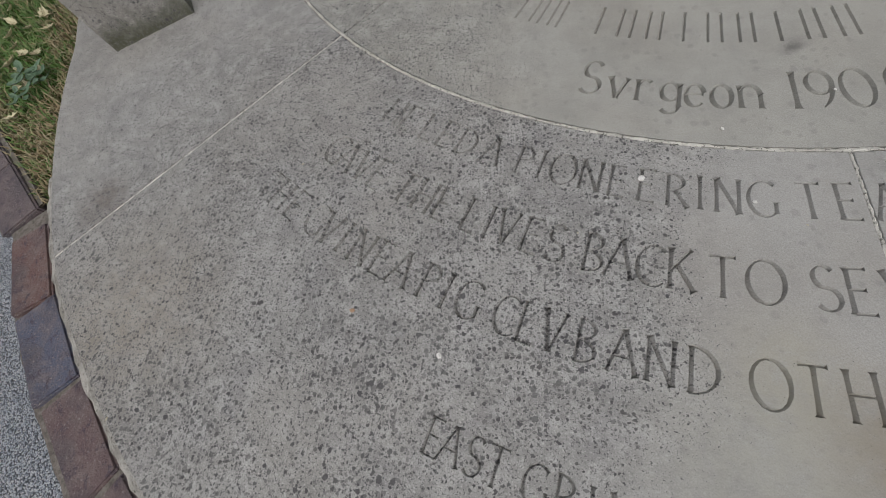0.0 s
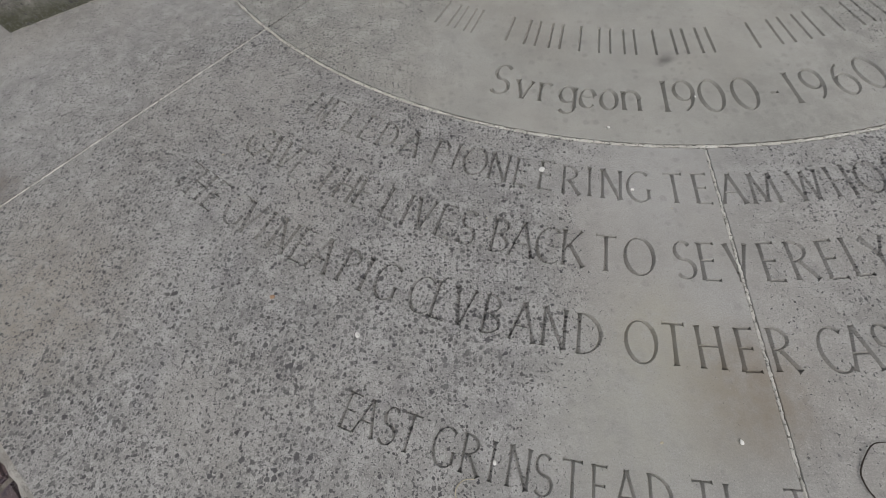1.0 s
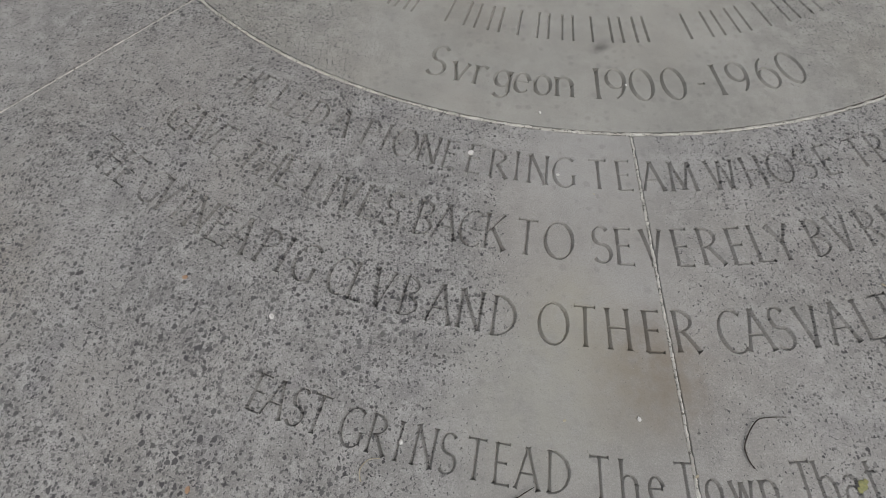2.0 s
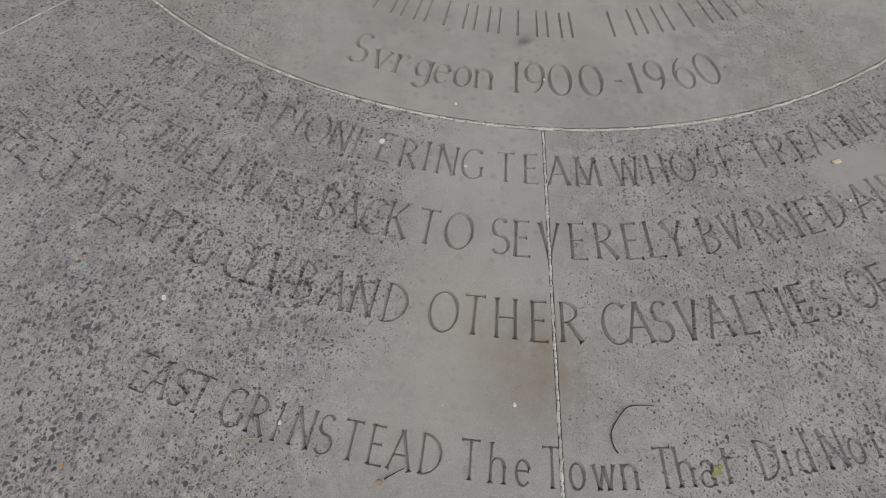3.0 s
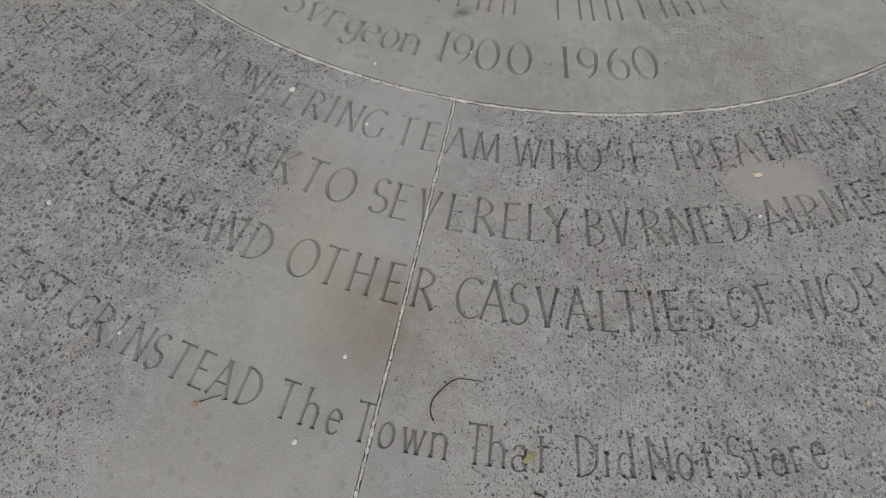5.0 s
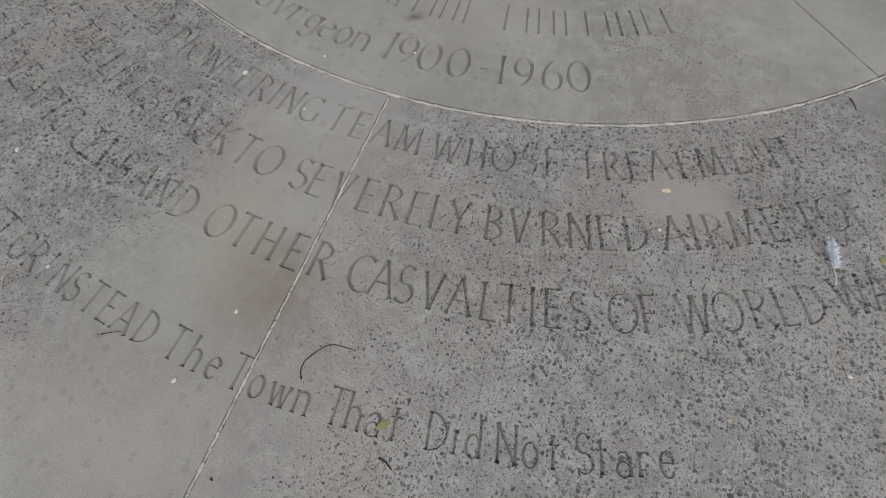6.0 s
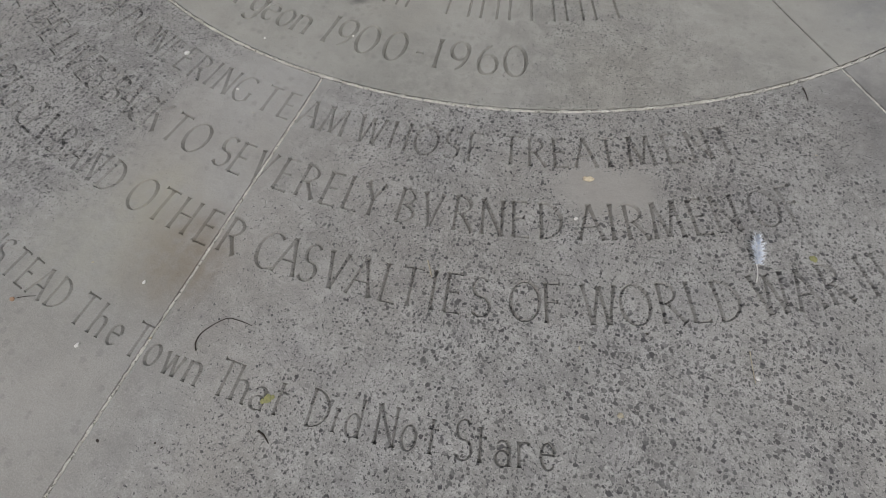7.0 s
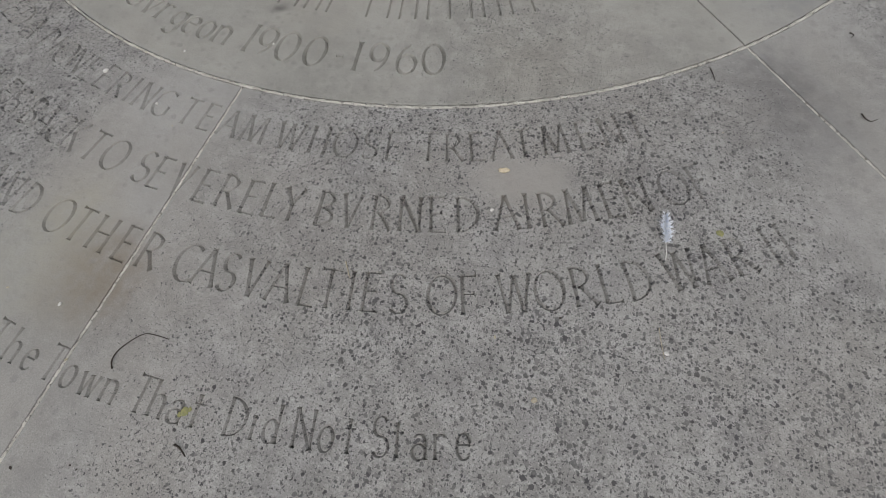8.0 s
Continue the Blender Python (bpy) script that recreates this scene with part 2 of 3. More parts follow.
chip_white = plain_material("white_chip", (0.78, 0.77, 0.74), (0.62, 0.60, 0.56), 400.0, 0.6)
chip_orange = plain_material("orange_chip", (0.44, 0.27, 0.17), (0.36, 0.24, 0.16), 300.0, 0.7)
lichen = plain_material("yellow_lichen", (0.36, 0.34, 0.15), (0.25, 0.26, 0.13), 300.0, 0.9)
vane = plain_material("feather_vane", (0.92, 0.93, 0.95), (0.74, 0.80, 0.90), 260.0, 0.6)


# ---------------------------------------------------------------- mesh helpers
def part(name, bm, material, parent=None, label=""):
    me = bpy.data.meshes.new(name)
    bm.to_mesh(me)
    bm.free()
    me.materials.append(material)
    ob = new(name, me)
    if parent:
        ob.parent = parent
    return tagged(ob, label)


def polar(r, degrees, z=0.0):
    return Vector((r * math.cos(radians(degrees)), r * math.sin(radians(degrees)), z))


def rim(degrees):
    """Radius of the paving's outer edge, drawn in where the turf has grown over it."""
    turn = (degrees + 270.0) % 360.0 - 270.0
    return float(np.interp(turn, (-270, -235, -152, -132, -115, 90), (1.975, 1.77, 1.77, 1.905, 1.975, 1.975)))


def sector(r0, r1, a0, a1, z0, z1, gap=0.0, gap_in=0.0, gap_out=0.0, step=0.75, bevel=0.0):
    """A block of a ring, with straight joints of half-width gap, and worn upper edges."""
    n = max(2, int(round((a1 - a0) / step)))
    pts = []
    for r, order in (((r1 or 2.0) - gap_out, range(n + 1)), (r0 + gap_in, range(n, -1, -1))):
        if r <= 0.03:
            mid = radians((a0 + a1) / 2)
            k = gap / math.sin(radians((a1 - a0) / 2))
            pts.append((k * math.cos(mid), k * math.sin(mid)))
            continue
        cut = math.degrees(math.asin(min(0.9, gap / r)))
        for i in order:
            turn = a0 + cut + (a1 - a0 - 2 * cut) * i / n
            ang = radians(turn)
            if r1 is None and order[0] == 0:
                r = rim(turn) - gap_out
            pts.append((r * math.cos(ang), r * math.sin(ang)))
    bm = bmesh.new()
    low = [bm.verts.new((x, y, z0)) for x, y in pts]
    top = [bm.verts.new((x, y, z1)) for x, y in pts]
    bm.faces.new(top)
    bm.faces.new(low[::-1])
    for i in range(len(pts)):
        j = (i + 1) % len(pts)
        bm.faces.new((low[i], low[j], top[j], top[i]))
    if bevel:
        brow = [e for e in bm.edges if all(v.co.z > z1 - 1e-6 for v in e.verts)]
        bmesh.ops.bevel(bm, geom=brow, offset=bevel, segments=2, affect="EDGES", profile=0.6)
    bmesh.ops.recalc_face_normals(bm, faces=bm.faces)
    return bm


# ---------------------------------------------------------------- carved letters
# each letter as the mason's strokes, cap height 1: "L" x0 y0 x1 y1 is straight, "A" x y rx ry from to is part of an oval
ALPHABET = {
    "A": "L 0 0 .33 1, L .33 1 .66 0, L .14 .38 .53 .38",
    "B": "L 0 0 0 1, A 0 .76 .36 .24 95 -95, A 0 .26 .43 .26 95 -95",
    "C": "A .38 .5 .38 .5 50 310",
    "D": "L 0 0 0 1, A 0 .5 .56 .5 95 -95",
    "E": "L 0 0 0 1, L 0 .985 .38 .985, L 0 .52 .32 .52, L 0 .015 .42 .015",
    "F": "L 0 0 0 1, L 0 .985 .38 .985, L 0 .52 .32 .52",
    "G": "A .38 .5 .38 .5 50 310, L .64 .10 .64 .42",
    "H": "L 0 0 0 1, L .5 0 .5 1, L 0 .52 .5 .52",
    "I": "L 0 0 0 1",
    "K": "L 0 0 0 1, L 0 .42 .46 1, L .14 .6 .54 0",
    "L": "L 0 0 0 1, L 0 .015 .4 .015",
    "M": "L 0 0 .1 1, L .1 1 .38 .05, L .38 .05 .66 1, L .66 1 .76 0",
    "N": "L 0 0 0 1, L 0 1 .54 0, L .54 0 .54 1",
    "O": "A .38 .5 .38 .5 80 280, A .38 .5 .38 .5 -100 100",
    "P": "L 0 0 0 1, A 0 .74 .4 .26 95 -95",
    "R": "L 0 0 0 1, A 0 .74 .4 .26 95 -95, L .16 .5 .52 0",
    "S": "A .24 .75 .21 .25 35 275, A .24 .26 .24 .25 95 -145",
    "T": "L .28 0 .28 1, L 0 .985 .56 .985",
    "V": "L 0 1 .26 0, L .26 0 .52 1",
    "W": "L 0 1 .2 0, L .2 0 .42 .95, L .42 .95 .62 0, L .62 0 .84 1",
    "Y": "L 0 1 .27 .5, L .27 .5 .54 1, L .27 0 .27 .52",
    "a": "A .2 .18 .2 .19 70 290, A .2 .18 .2 .19 -100 100, L .38 0 .38 .45, A .2 .43 .18 .18 0 150",
    "d": "A .2 .3 .2 .3 70 290, A .2 .3 .2 .3 -100 100, L .4 0 .4 1",
    "e": "A .2 .31 .2 .31 15 320, L .02 .35 .38 .35",
    "g": "A .2 .36 .2 .26 70 290, A .2 .36 .2 .26 -100 100, L .4 .62 .4 -.05, A .2 -.05 .2 .2 5 -150",
    "h": "L 0 0 0 1, A .2 .4 .2 .22 180 -5, L .4 0 .4 .42",
    "i": "L 0 0 0 .62",
    "n": "L 0 0 0 .62, A .2 .4 .2 .22 180 -5, L .4 0 .4 .42",
    "o": "A .21 .31 .21 .31 70 290, A .21 .31 .21 .31 -100 100",
    "r": "L 0 0 0 .62, A .18 .36 .18 .26 170 50",
    "t": "L .12 0 .12 .86, L 0 .62 .3 .62",
    "v": "L 0 .62 .2 0, L .2 0 .42 .62",
    "w": "L 0 .62 .15 0, L .15 0 .3 .58, L .3 .58 .45 0, L .45 0 .6 .62",
    "0": "A .29 .5 .29 .5 80 280, A .29 .5 .29 .5 -100 100",
    "1": "L 0 0 0 1",
    "6": "A .25 .32 .25 .32 80 280, A .25 .32 .25 .32 -100 100, A .5 .36 .5 .64 185 112",
    "9": "A .24 .68 .24 .31 80 280, A .24 .68 .24 .31 -100 100, A 0 .66 .48 .68 5 -66",
    "-": "L 0 .42 .2 .42",
}
THICK_CUT, THIN_CUT = 0.060, 0.029
CUT_DEEP = ((-126, 2.5), (-116, 2.3), (-104, 1.9), (-99, 1.75), (-86, 1.7), (-78, 1.75), (-68, 1.8), (-50, 1.9))      # depth against half-width; the smooth sectors are worn down


def stroke_points(spec):
    """One stroke of a letter: places along it, each with the half-width that a broad nib would give there."""
    kind, *nums = spec.split()
    n = [float(v) for v in nums]
    if kind == "L":
        p, q = Vector(n[:2]), Vector(n[2:])
        pts = [p.lerp(q, k) for k in (0.0, 0.05, 0.14, 0.5, 0.86, 0.95, 1.0)]
    else:
        steps = max(6, int(abs(n[5] - n[4]) / 20))
        turns = [radians(n[4] + (n[5] - n[4]) * i / steps) for i in range(steps + 1)]
        pts = [Vector((n[0] + n[2] * math.cos(w), n[1] + n[3] * math.sin(w))) for w in turns]
    rows = []
    for i, p in enumerate(pts):
        d = (pts[min(i + 1, len(pts) - 1)] - pts[max(i - 1, 0)]).normalized()
        half = THICK_CUT - (THICK_CUT - THIN_CUT) * math.cos(math.atan2(d.y, d.x) - radians(25)) ** 2
        if kind == "L":
            half *= (1.75, 1.2, 1.0, 0.92, 1.0, 1.2, 1.75)[i]             # flared ends
        rows.append((p, Vector((-d.y, d.x)), half))
    return rows


def carve(store, text, r, angles, cap):
    """Adds the wedge-shaped cuts of one word, each letter centred at its own angle on the arc of radius r."""
    for ch, degrees in zip(text, angles):
        strokes = [stroke_points(spec) for spec in ALPHABET[ch].split(", ")]
        xs = [p.x for rows in strokes for p, _, _ in rows]
        mid = (min(xs) + max(xs)) / 2
        ang = radians(degrees + random.uniform(-0.04, 0.04))
        c, s = math.cos(ang), math.sin(ang)
        steep = float(np.interp(degrees, *zip(*CUT_DEEP)))
        jog, tall, lean = random.uniform(-0.0008, 0.0008), cap * random.uniform(0.985, 1.015), random.uniform(-0.02, 0.02)
        for rows in strokes:
            base, top = len(store[0]), 0.002 + random.uniform(0.0, 0.0006)
            for p, side, half in rows:
                half *= random.uniform(0.93, 1.07)
                deep = half * cap * steep
                grown = half * (1 + top / deep)
                for x, y, z in ((p.x + side.x * grown, p.y + side.y * grown, top), (p.x - side.x * grown, p.y - side.y * grown, top), (p.x, p.y, -deep)):
                    u, rad = (x - mid + lean * y) * cap * 0.92, r - y * tall - jog
                    store[0].append((rad * c - u * s, rad * s + u * c, z))
            n = len(rows)
            store[1].append([base, base + 1, base + 2])
            store[1].append([base + 3 * n - 1, base + 3 * n - 2, base + 3 * n - 3])
            for i in range(n - 1):
                for j in range(3):
                    k, at = (j + 1) % 3, base + 3 * i
                    store[1].append([at + j, at + 3 + j, at + 3 + k, at + k])


def carve_bars(store, count, r, a0, a1, cap, depth):
    """Plain upright bars along the arc, in place of a line that is not lettered."""
    step = (a1 - a0) / count
    for k in range(count):
        for off in ((0.28, 0.72) if k % 3 else (0.5,)):
            ang = radians(a0 + step * (k + off))
            c, s = math.cos(ang), math.sin(ang)
            base = len(store[0])
            for z, half, inset in ((0.004, 0.0026, 0.0), (0.0, 0.0026, 0.0), (-depth, 0.0006, 0.002)):
                for u, w in ((-half, inset), (half, inset), (half, cap - inset), (-half, cap - inset)):
                    store[0].append(((r - w) * c - u * s, (r - w) * s + u * c, z))
            store[1].append([base, base + 1, base + 2, base + 3])
            store[1].append([base + 11, base + 10, base + 9, base + 8])
            for q in (base, base + 4):
                for i in range(4):
                    j = (i + 1) % 4
                    store[1].append([q + i, q + 4 + i, q + 4 + j, q + j])


def cut(slab, store):
    """Cuts the letters out of a slab, for good."""
    me = bpy.data.meshes.new("cutter")
    me.from_pydata(store[0], [], store[1])
    bm = bmesh.new()
    bm.from_mesh(me)
    bmesh.ops.recalc_face_normals(bm, faces=bm.faces)
    bm.to_mesh(me)
    bm.free()
    cutter = new("cutter", me)
    mod = slab.modifiers.new("carving", "BOOLEAN")
    mod.operation, mod.object, mod.solver, mod.use_self = "DIFFERENCE", cutter, "EXACT", True
    bpy.context.view_layer.update()
    done = bpy.data.meshes.new_from_object(slab.evaluated_get(bpy.context.evaluated_depsgraph_get()))
    slab.modifiers.clear()
    slab.data = done
    bpy.data.objects.remove(cutter)


R1, THICK = 1.2, 0.12
LINES = [
    (1.307, 0.054, "HE -121.2 -119.6, LED -117.6 -116.0 -114.3, A -112.2, PIONEERING -109.7 -108.5 -107.0 -105.1 -103.4 -101.6 -99.9 -98.6 -97.1 -95.3, TEAM -92.8 -91.0 -89.1 -87.0, WHOSE -84.1 -81.8 -79.8 -77.9 -76.1, TREATMENT -73.7 -71.8 -70.1 -68.5 -66.9 -64.6 -62.3 -60.5 -58.7"),
    (1.429, 0.058, "GAVE -122.9 -121.7 -120.2 -118.6, THE -116.5 -114.8 -113.3, LIVES -111.3 -110.2 -109.0 -107.4 -106.0, BACK -103.9 -102.5 -100.9 -99.4, TO -97.5 -95.6, SEVERELY -93.0 -91.6 -90.0 -88.2 -86.5 -84.8 -83.4 -82.1, BVRNED -79.9 -78.3 -76.3 -74.6 -72.8 -71.1, AIRMEN -68.7 -67.5 -66.0 -64.2 -62.2 -60.7, OF -58.3 -56.6"),
    (1.550, 0.056, "THE -125.1 -123.7 -122.2, GVINEA -120.3 -119.1 -117.9 -116.5 -115.0 -113.6, PIG -111.8 -110.7 -109.4, CLVB -107.3 -106.1 -104.9 -103.3, AND -101.7 -100.1 -98.4, OTHER -95.8 -94.2 -92.5 -90.7 -89.1, CASVALTIES -86.8 -85.5 -84.2 -82.8 -81.2 -79.6 -78.5 -77.3 -76.2 -74.8, OF -72.6 -71.1, WORLD -68.8 -67.0 -65.2 -63.8 -62.4, WAR -60.1 -58.4 -56.8, II -55.1 -54.2"),
    (1.722, 0.045, "EAST -108.4 -107.6 -106.6 -105.7, GRINSTEAD -104.1 -102.9 -102.0 -101.0 -99.9 -98.8 -97.7 -96.7 -95.5, The -93.8 -92.7 -91.6, Town -90.4 -89.4 -88.3 -87.2, That -85.7 -84.8 -83.9 -83.0, Did -81.2 -80.4 -79.6, Not -78.2 -77.2 -76.3, Stare -75.0 -74.2 -73.4 -72.5 -71.6"),
]
ring_cut, disc_cut = ([], []), ([], [])
for r, cap, words in LINES:
    for word in words.split(", "):
        text, *angles = word.split()
        carve(ring_cut, text, r, [float(v) for v in angles], cap)
for word in "Svrgeon -107.2 -104.9 -102.9 -100.9 -99.1 -97.2 -95.2, 1900 -92.2 -90.5 -88.1 -85.2, - -82.7, 1960 -81.0 -78.9 -76.2 -73.6".split(", "):
    text, *angles = word.split()
    carve(disc_cut, text, 1.128, [float(v) for v in angles], 0.071)
for count, a0, a1 in ((3, -118.3, -112.0), (9, -109.8, -85.4), (7, -83.0, -61.3)):
    carve_bars(disc_cut, count, 0.994, a0, a1, 0.069, 0.0042)

# ---------------------------------------------------------------- the plinth
bed = part("pavement", sector(0.02, 1.70, -180, 180, -0.16, -THICK + 0.001, step=4), mortar)
tagged(bed, "round memorial paving of carved grey limestone slabs", "pavement", kind="structure")
RING_JOINTS = [-176.0, -132.6, -90.0, -46.6, -2.0, 43.0, 88.0, 136.0, 184.0]
DISC_JOINTS = [-132.6, -46.6, 43.0, 136.0, 227.4]
for k, (a0, a1) in enumerate(zip(DISC_JOINTS, DISC_JOINTS[1:])):
    slab = part("slab", sector(0.0, R1, a0, a1, -THICK, 0.0, 0.0013, 0.0, 0.0040, bevel=0.0015), disc_stone, bed)
    if k == 0:
        cut(slab, disc_cut)
        tagged(slab, "smooth grey limestone disc sector with carved lettering")
for k, (a0, a1) in enumerate(zip(RING_JOINTS, RING_JOINTS[1:])):
    slab = part("slab", sector(R1, None, a0, a1, -THICK, 0.0, 0.0025, 0.0040, 0.0, bevel=0.0018), ring_stone, bed)
    if k in (1, 2):
        cut(slab, ring_cut)
        tagged(slab, "pitted grey limestone ring slab with carved inscription")


def ragged_strip(path, half, z, wobble, seed, normal_of):
    """A mortar line along a path, of uneven width."""
    rnd = random.Random(seed)
    bm = bmesh.new()
    rows = []
    for p in path:
        n = normal_of(p)
        a, b = (half * (1 + rnd.uniform(-wobble, wobble)) for _ in range(2))
        zz = z + rnd.uniform(-0.0006, 0.0004)
        rows.append([bm.verts.new(p + n * s + Vector((0, 0, h))) for s, h in ((-a, -0.02), (-a, zz - 0.0008), (0, zz), (b, zz - 0.0008), (b, -0.02))])
    for u, v in zip(rows, rows[1:]):
        for i in range(4):
            bm.faces.new((u[i], v[i], v[i + 1], u[i + 1]))
    bmesh.ops.recalc_face_normals(bm, faces=bm.faces)
    return bm


ring_path = [polar(R1, -180 + 0.35 * i) for i in range(int(360 / 0.35) + 1)]
part("mortar_joint", ragged_strip(ring_path, 0.0025, 0.0002, 0.5, 3, lambda p: p.normalized()), mortar, bed, "cracked pale mortar joint")
for k, ang in enumerate(RING_JOINTS[:-1]):
    away = polar(1, ang)
    line = [away * (R1 + (rim(ang) - R1) * i / 240) for i in range(241)]
    part("mortar_joint", ragged_strip(line, 0.0019, -0.0003, 0.5, 10 + k, lambda p: Vector((-away.y, away.x, 0))), mortar, bed, "cracked pale mortar joint")

for k, ang in enumerate(DISC_JOINTS[:-1]):
    away = polar(1, ang)
    line = [away * (0.1 + (R1 - 0.1) * i / 240) for i in range(241)]
    part("mortar_joint", ragged_strip(line, 0.0012, -0.0016, 0.3, 30 + k, lambda p: Vector((-away.y, away.x, 0))), jointing, bed, "thin dark dirt-filled joint")

# ---------------------------------------------------------------- edging, path, lawn
def arc_strip(r0, r1, a0, a1, z, seed, drop=0.05):
    rnd = random.Random(seed)
    bm = bmesh.new()
    rows = []
    n = int((a1 - a0) / 0.5)
    for i in range(n + 1):
        ang = a0 + (a1 - a0) * i / n
        w = rnd.uniform(-0.003, 0.003)
        rows.append([bm.verts.new(polar(r, ang, h)) for r, h in ((rim(ang) + r, h) for r, h in ((r0, z + 0.001), ((r0 + r1) / 2, z + rnd.uniform(-0.001, 0.002)), (r1 + w, z - 0.002), (r1 + w, z - drop)))])
    for u, v in zip(rows, rows[1:]):
        for i in range(3):
            bm.faces.new((u[i], v[i], v[i + 1], u[i + 1]))
    bmesh.ops.recalc_face_normals(bm, faces=bm.faces)
    return bm


edging = part("brick_edging", arc_strip(0.0, 0.015, -139, -20, -0.004, 5), bedding)
tagged(edging, "row of dark red brick edging in pale mortar", "edging", kind="structure")


def brick_mesh(length, width, height, seed):
    rnd = random.Random(seed)
    bm = bmesh.new()
    bmesh.ops.create_cube(bm, size=1.0)
    for v in bm.verts:
        v.co = Vector((v.co.x * length, v.co.y * width, (v.co.z - 0.5) * height)) + Vector([rnd.uniform(-0.0025, 0.0025) for _ in range(3)])
    bmesh.ops.bevel(bm, geom=[e for e in bm.edges if max(v.co.z for v in e.verts) > -0.01], offset=0.0035, segments=2, affect="EDGES")
    for v in bm.verts:
        v.co += Vector((noise.noise(v.co * 40 + Vector((seed, 0, 0))), noise.noise(v.co * 40 + Vector((0, seed, 9))), 0.5 * noise.noise(v.co * 30))) * 0.004
    me = bpy.data.meshes.new("brick")
    bm.to_mesh(me)
    bm.free()
    me.materials.append(brick_clay)
    return me


BRICKS = [brick_mesh(0.177, 0.080, 0.065, k) for k in range(4)]
EDGE_Z, BRICK_OUT = -0.006, 0.056
corner = polar(1.95, -137.5)
along = Vector((-0.80, 0.60, 0))
for k in range(21):
    b = new("brick", BRICKS[k % 4])
    ang = -133.3 + 5.3 * k
    b.parent = edging
    b.matrix_world = Matrix.Translation(polar(rim(ang) + BRICK_OUT, ang, EDGE_Z + random.uniform(-0.002, 0.002))) @ pose(0, 0, 0, random.uniform(-1, 1), random.uniform(-1, 1), ang + 90 - math.degrees((rim(ang + 2) - rim(ang - 2)) / radians(4) / 1.95) + random.uniform(-1.2, 1.2))
for k in range(13):
    b = new("brick", BRICKS[(k + 1) % 4])
    b.parent = edging
    p = corner + along * (0.080 + 0.184 * k)
    b.matrix_world = Matrix.Translation((p.x, p.y, EDGE_Z + random.uniform(-0.003, 0.002))) @ pose(0, 0, 0, random.uniform(-1, 1), random.uniform(-1, 1), 143.1 + random.uniform(-1.5, 1.5))


def flat(name, pts, z, material, label, category):
    bm = bmesh.new()
    bm.faces.new([bm.verts.new((x, y, z)) for x, y in pts])
    bmesh.ops.recalc_face_normals(bm, faces=bm.faces)
    if next(iter(bm.faces)).normal.z < 0:
        bmesh.ops.reverse_faces(bm, faces=bm.faces)
    return tagged(part(name, bm, material), label, category, kind="structure")


flat("ground", [(3000 * math.cos(radians(7.5 * i)), 3000 * math.sin(radians(7.5 * i))) for i in range(48)], -0.032, soil, "mown lawn with bare earth patches", "ground")
far_end = corner + along * 30
border = [(far_end.x, far_end.y), (corner.x, corner.y)] + [tuple(polar(rim(a) + BRICK_OUT, a)[:2]) for a in range(-136, -19, 2)]
flat("path", border + [(30.0, -0.7), (30.0, -12.0), (-40.0, -12.0)], -0.016, asphalt, "pale grey asphalt path with stone chippings", "path")
mortar_bed = [corner + along * (2.6 * i / 26) for i in range(27)]
part("mortar_bed", ragged_strip([Vector((p.x, p.y, -0.0115)) for p in mortar_bed], 0.050, 0.0, 0.05, 7, lambda p: Vector((0.60, 0.80, 0))), jointing, edging)
part("mortar_bed", ragged_strip([polar(rim(a / 2) + BRICK_OUT, a / 2, -0.0115) for a in range(-274, -40)], 0.050, 0.0, 0.05, 8, lambda p: p.normalized()), jointing, edging)


def on_lawn(x, y):
    away = (Vector((x, y, 0)) - corner).dot(Vector((0.60, 0.80, 0)))
    return math.hypot(x, y) > rim(math.degrees(math.atan2(y, x))) + 0.004 and away > 0.045


def grass(count, x0, x1, y0, y1, seed, dry=False):
    rnd = random.Random(seed)
    verts, faces = [], []
    while len(faces) < count * 2:
        x, y = rnd.uniform(x0, x1), rnd.uniform(y0, y1)
        if not on_lawn(x, y):
            continue
        edge = math.hypot(x, y) - rim(math.degrees(math.atan2(y, x)))
        line = (Vector((x, y, 0)) - corner).dot(Vector((0.60, 0.80, 0)))
        near = min(edge, line) + 0.10 * noise.noise((x * 6, y * 6, 0.0))
        patch = noise.noise((x * 3, y * 3, 0.0))
        bare = near < 0.09 or patch < -0.28
        if rnd.random() < (0.75 if bare != dry else 0.1):
            continue
        tall, ang, lean = rnd.uniform(0.012, 0.034), rnd.uniform(0, 2 * math.pi), rnd.uniform(0.4, 1.6)
        c, s, w = math.cos(ang), math.sin(ang), rnd.uniform(0.0012, 0.0026)
        b = len(verts)
        for d, h, k in ((0, 0, 1), (0, 0, -1), (tall * lean * 0.4, tall * 0.7, 0.8), (tall * lean * 0.4, tall * 0.7, -0.8), (tall * lean, tall * 0.85, 0)):
            verts.append((x + c * d - s * w * k, y + s * d + c * w * k, -0.032 + h))
        faces += [(b, b + 1, b + 3, b + 2), (b + 2, b + 3, b + 4)]
    me = bpy.data.meshes.new("grass")
    me.from_pydata(verts, [], faces)
    me.materials.append(blade_dry if dry else blade_green)
    return tagged(new("dry_grass" if dry else "grass", me), "dry straw-coloured grass litter along the edges" if dry else "short green lawn grass", "grass", kind="stuff")


grass(70000, -3.9, -1.4, -1.35, 1.2, 11)
grass(16000, -3.0, -1.4, -1.35, 0.6, 12, True)


